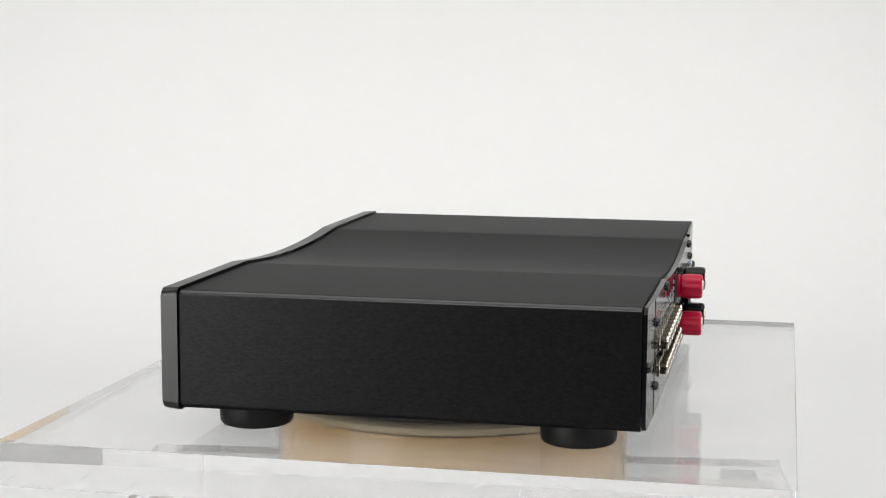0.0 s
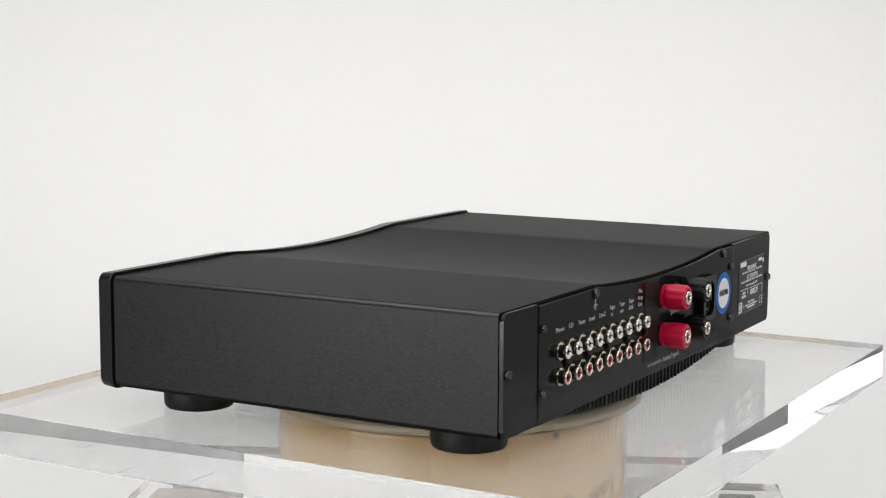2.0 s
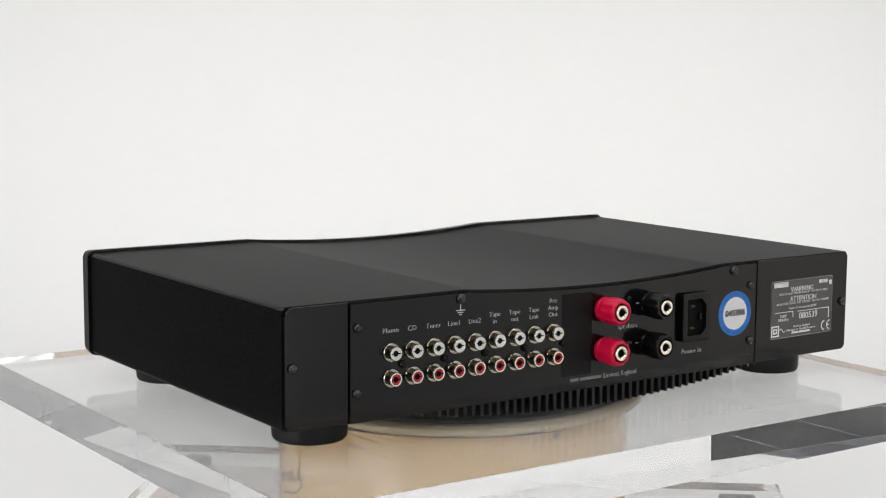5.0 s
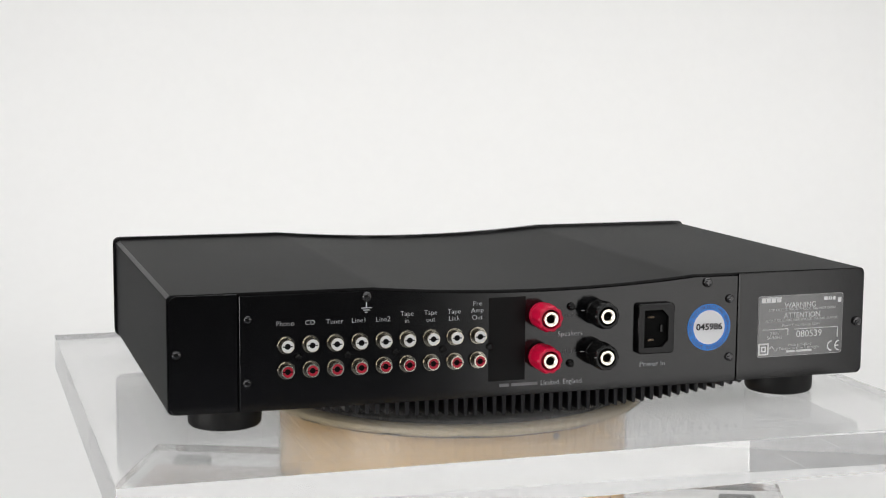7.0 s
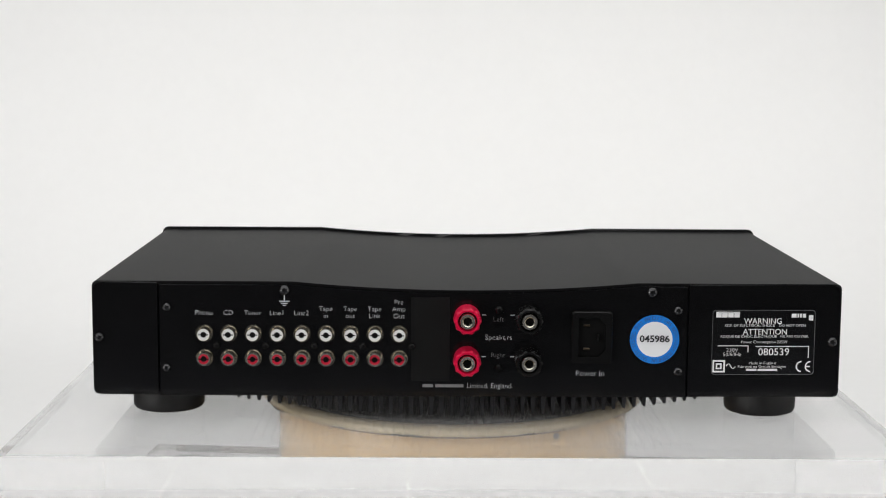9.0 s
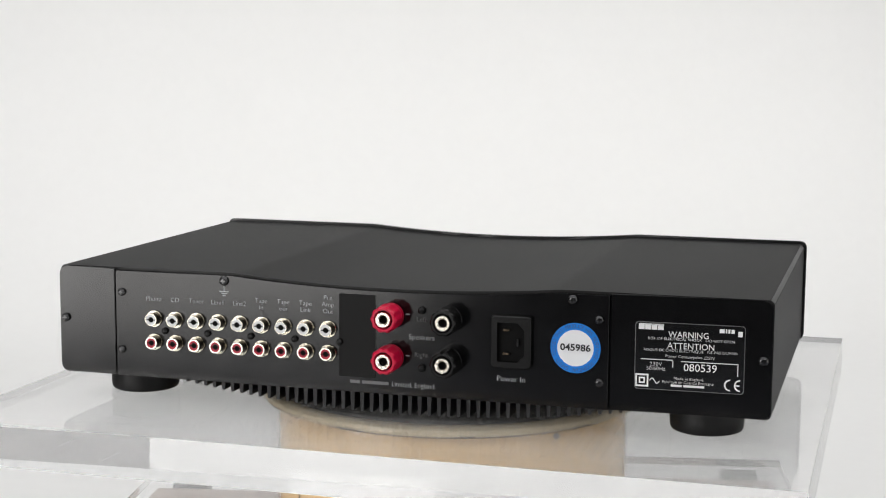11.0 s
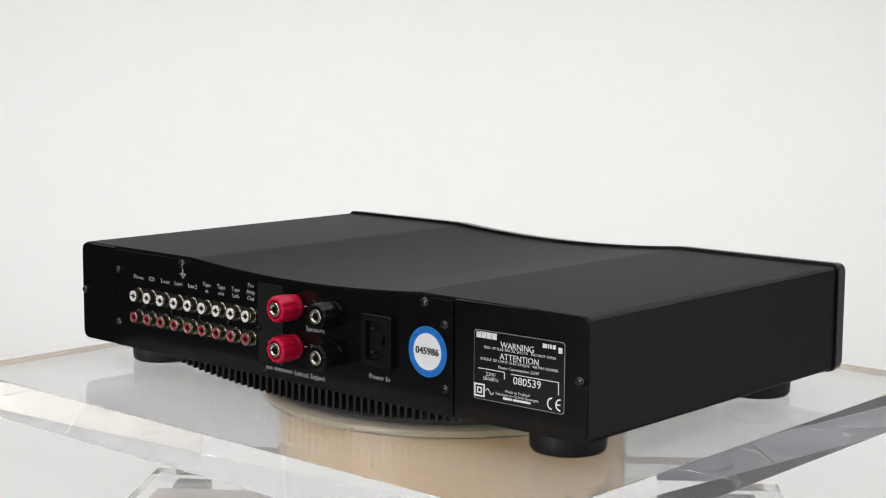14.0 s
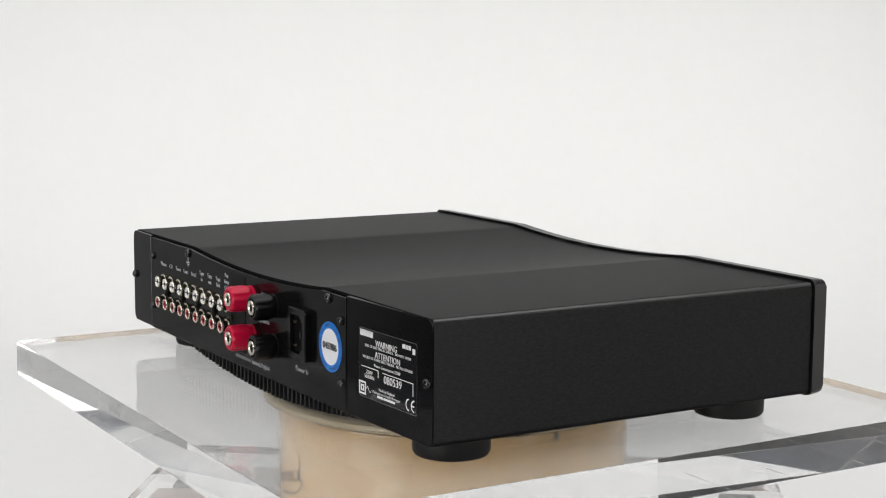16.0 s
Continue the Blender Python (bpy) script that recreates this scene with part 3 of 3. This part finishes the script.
def power_inlet(amp, panel):
    x0, x1, z0, z1 = 0.0650, 0.0884, 0.0320, 0.0620
    inlet = part("power_inlet", box(x0 + 0.001, x1 - 0.001, PY - 0.0008, PY + 0.0016, z0 + 0.001, z1 - 0.001, bevel=0.0004, seg=1), BLACK_KNOB, amp, "black mains power inlet")
    cx, cz = (x0 + x1) / 2, (z0 + z1) / 2
    # thick rim round a deep recess with two cut corners
    w, h, c = 0.0078, 0.0112, 0.0040
    inner = [(-w, h), (w - c, h), (w, h - c), (w, -h + c), (w - c, -h), (-w, -h)]
    a, b = (x1 - x0) / 2, (z1 - z0) / 2
    outer = corner(a - 0.002, b - 0.002, 0.002, 0, 90, 4) + corner(-a + 0.002, b - 0.002, 0.002, 90, 180, 4) + corner(-a + 0.002, -b + 0.002, 0.002, 180, 270, 4) + corner(a - 0.002, -b + 0.002, 0.002, 270, 360, 4)

    def reach(shape, ang):
        """Where a ray from the middle at that angle leaves the outline."""
        dx, dz = math.cos(ang), math.sin(ang)
        best = 0.0
        for (px, pz), (qx, qz) in zip(shape, shape[1:] + shape[:1]):
            ex, ez = qx - px, qz - pz
            det = dx * ez - dz * ex
            if abs(det) < 1e-12:
                continue
            d, u = (px * ez - pz * ex) / det, (px * dz - pz * dx) / det
            if d > 0 and -1e-6 <= u <= 1 + 1e-6:
                best = max(best, d)
        return best * dx, best * dz

    angs = sorted({round(math.atan2(z, x), 6) for x, z in inner + outer})
    bm = bmesh.new()
    loops = []
    for shape, y, k in ((outer, PY + 0.0004, 1.0), (outer, PY - 0.0034, 1.0), (outer, PY - 0.0040, 0.96), (inner, PY - 0.0040, 1.0), (inner, PY + 0.0002, 0.97)):
        loops.append([bm.verts.new((cx + p * k, y, cz + q * k)) for p, q in (reach(shape, g) for g in angs)])
    n = len(angs)
    for lo, up in zip(loops, loops[1:]):
        for k in range(n):
            bm.faces.new((lo[k], lo[(k + 1) % n], up[(k + 1) % n], up[k]))
    part("inlet_rim", bm, BLACK_KNOB, inlet)
    part("recess", prism([(cx + p, cz + q) for p, q in inner], PY - 0.0012, PY + 0.0001), BLACK, inlet, "dark recess")
    for z in (cz + 0.0068, cz - 0.0068):
        part("pin", box(cx - 0.0048, cx - 0.0012, PY - 0.0034, PY - 0.0010, z - 0.0006, z + 0.0006, bevel=0.0003, seg=1), BRASS, inlet, "metal pin")
    part("pin", box(cx + 0.0030, cx + 0.0044, PY - 0.0034, PY - 0.0010, cz - 0.0022, cz + 0.0022, bevel=0.0003, seg=1), BLACK_KNOB, inlet, "metal pin")


def printing(amp, panel):
    top = [("Phono",), ("CD",), ("Tuner",), ("Line1",), ("Line2",), ("Tape", "in"), ("Tape", "out"), ("Tape", "Link"), ("Pre", "Amp", "Out")]
    for i, words in enumerate(top):
        for k, w in enumerate(words):
            lettering("lettering", w, -0.1452 + 0.01393 * i, 0.0597 + 0.0040 * (len(words) - 1 - k) - (0.0015 if len(words) > 1 else 0), 0.0040, panel)
    # earth sign
    bm = bmesh.new()
    add_box(bm, -0.09945, -0.09895, PY - 0.0002, PY + 0.0002, 0.0668, 0.0700)
    for k, w in enumerate((0.0030, 0.0019, 0.0009)):
        add_box(bm, -0.0992 - w, -0.0992 + w, PY - 0.0002, PY + 0.0002, 0.0664 - 0.0012 * k, 0.0668 - 0.0012 * k)
    part("earth_sign", bm, PRINT, panel)
    lettering("lettering", "Left", 0.0232, 0.0566, 0.0040, panel, DIM_PRINT)
    lettering("lettering", "Right", 0.0232, 0.0358, 0.0040, panel, DIM_PRINT)
    lettering("lettering", "Speakers", 0.0234, 0.0461, 0.0044, panel)
    for z in (0.0592, 0.0350):
        bars("dash", [(0.0138, 0.0162), (0.0300, 0.0324)], z, 0.00035, panel)
    bars("maker_name", [(-0.0201, -0.0140), (-0.0128, 0.0035)], 0.0178, 0.0018, panel, FAINT_PRINT)
    lettering("lettering", "Limited, England.", 0.0187, 0.0178, 0.0044, panel, width=0.0262)
    lettering("lettering", "Power In", 0.0763, 0.0253, 0.0046, panel)
    part("masking_patch", box(-0.0268, -0.0046, PY - 0.0003, PY + 0.0002, 0.0205, 0.0692), PATCH, panel, "matt black rectangular patch")
    # round test sticker
    m = Matrix.Translation((0.1130, PY, 0.0455)) @ REAR
    st = part("test_sticker", lathe([(0, -0.0001), (0.0142, -0.0001), (0.0142, 0.00025), (0, 0.00025)], 64), DISC_BLUE, amp, "round blue and white safety test sticker")
    st.matrix_basis = m
    part("sticker_centre", lathe([(0, 0.0002), (0.0103, 0.0002), (0.0103, 0.0004), (0, 0.0004)], 56), DISC_WHITE, st, "white centre")
    lettering("serial", "045986", 0.1130, 0.0457, 0.0054, amp, INK, width=0.0172, y=PY - 0.0004, thin=-0.02)
    ring = "THIS PRODUCT HAS BEEN HIGH POTENTIAL SAFETY TESTED "
    bm = bmesh.new()
    for k, ch in enumerate(ring):
        if ch == " ":
            continue
        me = text_mesh(ch, 0.0032, thin=0.015)
        a = 150 - 360 * k / len(ring)
        me.transform(Matrix.Translation((0.0123 * math.cos(radians(a)), 0.0123 * math.sin(radians(a)), 0.0003)) @ pose(0, 0, 0, 0, 0, a - 90))
        bm.from_mesh(me)
        bpy.data.meshes.remove(me)
    part("sticker_lettering", bm, INK_BLUE, st)
    # rating label
    x0, x1, z0, z1, y = 0.1462, 0.2060, 0.0248, 0.0626, PY + 0.0003
    rr = 0.0018

    def rounded(g):
        return corner(x1 - g - rr, z1 - g - rr, rr, 0, 90, 4) + corner(x0 + g + rr, z1 - g - rr, rr, 90, 180, 4) + corner(x0 + g + rr, z0 + g + rr, rr, 180, 270, 4) + corner(x1 - g - rr, z0 + g + rr, rr, 270, 360, 4)

    lab = part("rating_label", prism(rounded(0), y - 0.0002, y + 0.0002), BORDER, amp, "black rating label with silver print and border")
    lab.matrix_basis = LEAN
    part("label_face", prism(rounded(0.0004), y - 0.0004, y - 0.0001), LABEL, lab)
    y -= 0.0004
    X = lambda px: x0 + (px - 612) / (1006 - 612) * (x1 - x0)
    Z = lambda py: z1 - (py - 143) / (403 - 143) * (z1 - z0)
    bars("maker_mark", [(X(625) + k * 0.0035, X(625) + k * 0.0035 + 0.0031) for k in range(4)], Z(161), 0.0032, lab, SILVER, y)
    bars("maker_mark", [(X(625), X(716))], Z(152), 0.0008, lab, SILVER, y)
    bars("model_mark", [(X(914), X(932)), (X(936), X(941)), (X(945), X(952)), (X(956), X(968))], Z(165), 0.0022, lab, SILVER, y)
    bars("model_mark", [(X(980), X(996))], Z(174), 0.0030, lab, SILVER, y)

    def t(body, pa, pb, py, size):
        lettering("lettering", body, (X(pa) + X(pb)) / 2, Z(py), size, lab, SILVER, width=X(pb) - X(pa), y=y, thin=0.004 if size > 0.0045 else 0.018)

    t("WARNING", 732, 876, 188, 0.0048)
    t("RISK OF ELECTRICAL SHOCK   DO NOT OPEN", 660, 968, 205, 0.0021)
    t("ATTENTION", 729, 897, 231, 0.0048)
    t("RISQUE DE CHOC ELECTRIQUE   NE PAS OUVRIR", 645, 980, 249, 0.0021)
    t("Power Consumption 225W", 724, 900, 271, 0.0024)
    t("230V", 668, 712, 304, 0.0030)
    t("50/60Hz", 656, 724, 321, 0.0030)
    t("080539", 790, 908, 312, 0.0060)
    t("Made in England", 756, 860, 356, 0.0023)
    t("Fabriqu\u00e9 en Grande Bretagne", 714, 898, 370, 0.0023)
    bars("maker_name", [(X(745), X(785)), (X(790), X(865))], Z(383), 0.0012, lab, SILVER, y)
    bars("rule", [(X(634), X(750))], Z(286), 0.0004, lab, SILVER, y)
    bars("rule", [(X(780), X(984))], Z(289), 0.0004, lab, SILVER, y)
    bars("rule", [(X(749), X(752))], Z(300), 0.0036, lab, SILVER, y)
    bars("rule", [(X(981), X(984))], Z(312), 0.0066, lab, SILVER, y)
    # double square and wave
    bm = bmesh.new()
    cx, cz = X(640), Z(368)
    for a, b in ((0.0036, 0.0027), (0.0017, 0.0009)):
        for sx, sz, w, h in ((0, 1, a, (a - b) / 2), (0, -1, a, (a - b) / 2), (1, 0, (a - b) / 2, b), (-1, 0, (a - b) / 2, b)):
            px, pz = cx + sx * (a + b) / 2, cz + sz * (a + b) / 2
            add_box(bm, px - w, px + w, y - 0.00025, y + 0.0002, pz - h, pz + h)
    part("insulation_sign", bm, SILVER, lab)

    def stroke(name, pts, w):
        bm = bmesh.new()
        prev = None
        for k, p in enumerate(pts):
            q, o = pts[min(k + 1, len(pts) - 1)], pts[max(k - 1, 0)]
            d = Vector((q[0] - o[0], q[1] - o[1])).normalized()
            ringv = [bm.verts.new((p[0] - d.y * w * s, y - 0.0002, p[1] + d.x * w * s)) for s in (-1, 1)]
            if prev:
                bm.faces.new((prev[0], prev[1], ringv[1], ringv[0]))
            prev = ringv
        part(name, bm, SILVER, lab)

    stroke("wave_sign", [(X(668) + k * 0.0003, Z(368) + 0.0014 * math.sin(k / 18 * 2 * math.pi)) for k in range(19)], 0.0002)
    for px in (957, 992):
        stroke("approval_sign", [(X(px) + 0.0029 * math.cos(radians(a)), Z(370) + 0.0029 * math.sin(radians(a))) for a in range(90, 271, 12)], 0.0004)
    bars("approval_sign", [(X(974), X(990))], Z(370), 0.0007, lab, SILVER, y)


# ---- the place ----
studio()
plate = acrylic_plate("acrylic_plate", "thick clear acrylic plate carrying the amplifier", SLAB[0], SLAB[1], SLAB[2], SLAB[3], SLAB_TOP - SLAB_T, SLAB_TOP - 0.0002)
bm = bmesh.new()
rng = random.Random(4)
for k in range(46):
    x, y = rng.uniform(SLAB[0] + 0.004, SLAB[1] - 0.004), rng.uniform(SLAB[2] + 0.004, SLAB[3] - 0.004)
    a, l, w = rng.uniform(0, 6.28), rng.uniform(0.0003, 0.0014), rng.uniform(0.00012, 0.0003)
    c, d = math.cos(a), math.sin(a)
    z = SLAB_TOP - 0.00012
    bm.faces.new([bm.verts.new((x + c * p * l - d * q * w, y + d * p * l + c * q * w, z)) for p, q in ((-1, -0.4), (0.2, -1), (1, 0.3), (-0.3, 1))])
veil = bmesh.new()
veil.faces.new([veil.verts.new((SLAB[i] * 0.999, SLAB[j] * 0.999, SLAB_TOP - 0.00017)) for i, j in ((0, 2), (1, 2), (1, 3), (0, 3))])
tagged(part("dust_film", veil, DUST_FILM, plate, "thin veil of dust on the clear plate"), kind="stuff").visible_shadow = False
tagged(part("dust_specks", bm, material("grey_dust", (0.16, 0.15, 0.14), 0.9), plate, "fine grey dust specks and scratches"), kind="stuff")
cap = pedestal()
amp, panel, lp, rp = amplifier()
sockets(amp, panel)
binding_posts(amp, panel)
power_inlet(amp, panel)
printing(amp, panel)


# turn of the platform each half second: the belt does not run quite evenly
TURN = {0: 78.12, 0.5: 73.83, 1: 69.35, 1.5: 65.2, 2: 60.65, 2.5: 56.6, 3: 52.0, 3.5: 47.86, 4.5: 39.35, 5.5: 30.9, 6: 26.6, 6.5: 22.5, 7: 18.05, 7.5: 14.02, 8: 9.2, 8.5: 5.35, 9: 1.02, 9.5: -3.1, 10: -7.43,
        11: -15.9, 12: -24.4, 12.5: -28.58, 13: -33.1, 13.5: -37.2, 14: -41.7, 14.5: -45.86, 15: -50.22, 15.5: -54.5, 16: -58.95}


def motions():
    """All that turns on the pedestal turns together."""
    for thing in (amp, plate, cap):
        walk(thing, [(t, pose(0, 0, ZO, 0, 0.2, a)) for t, a in TURN.items()])


motions()
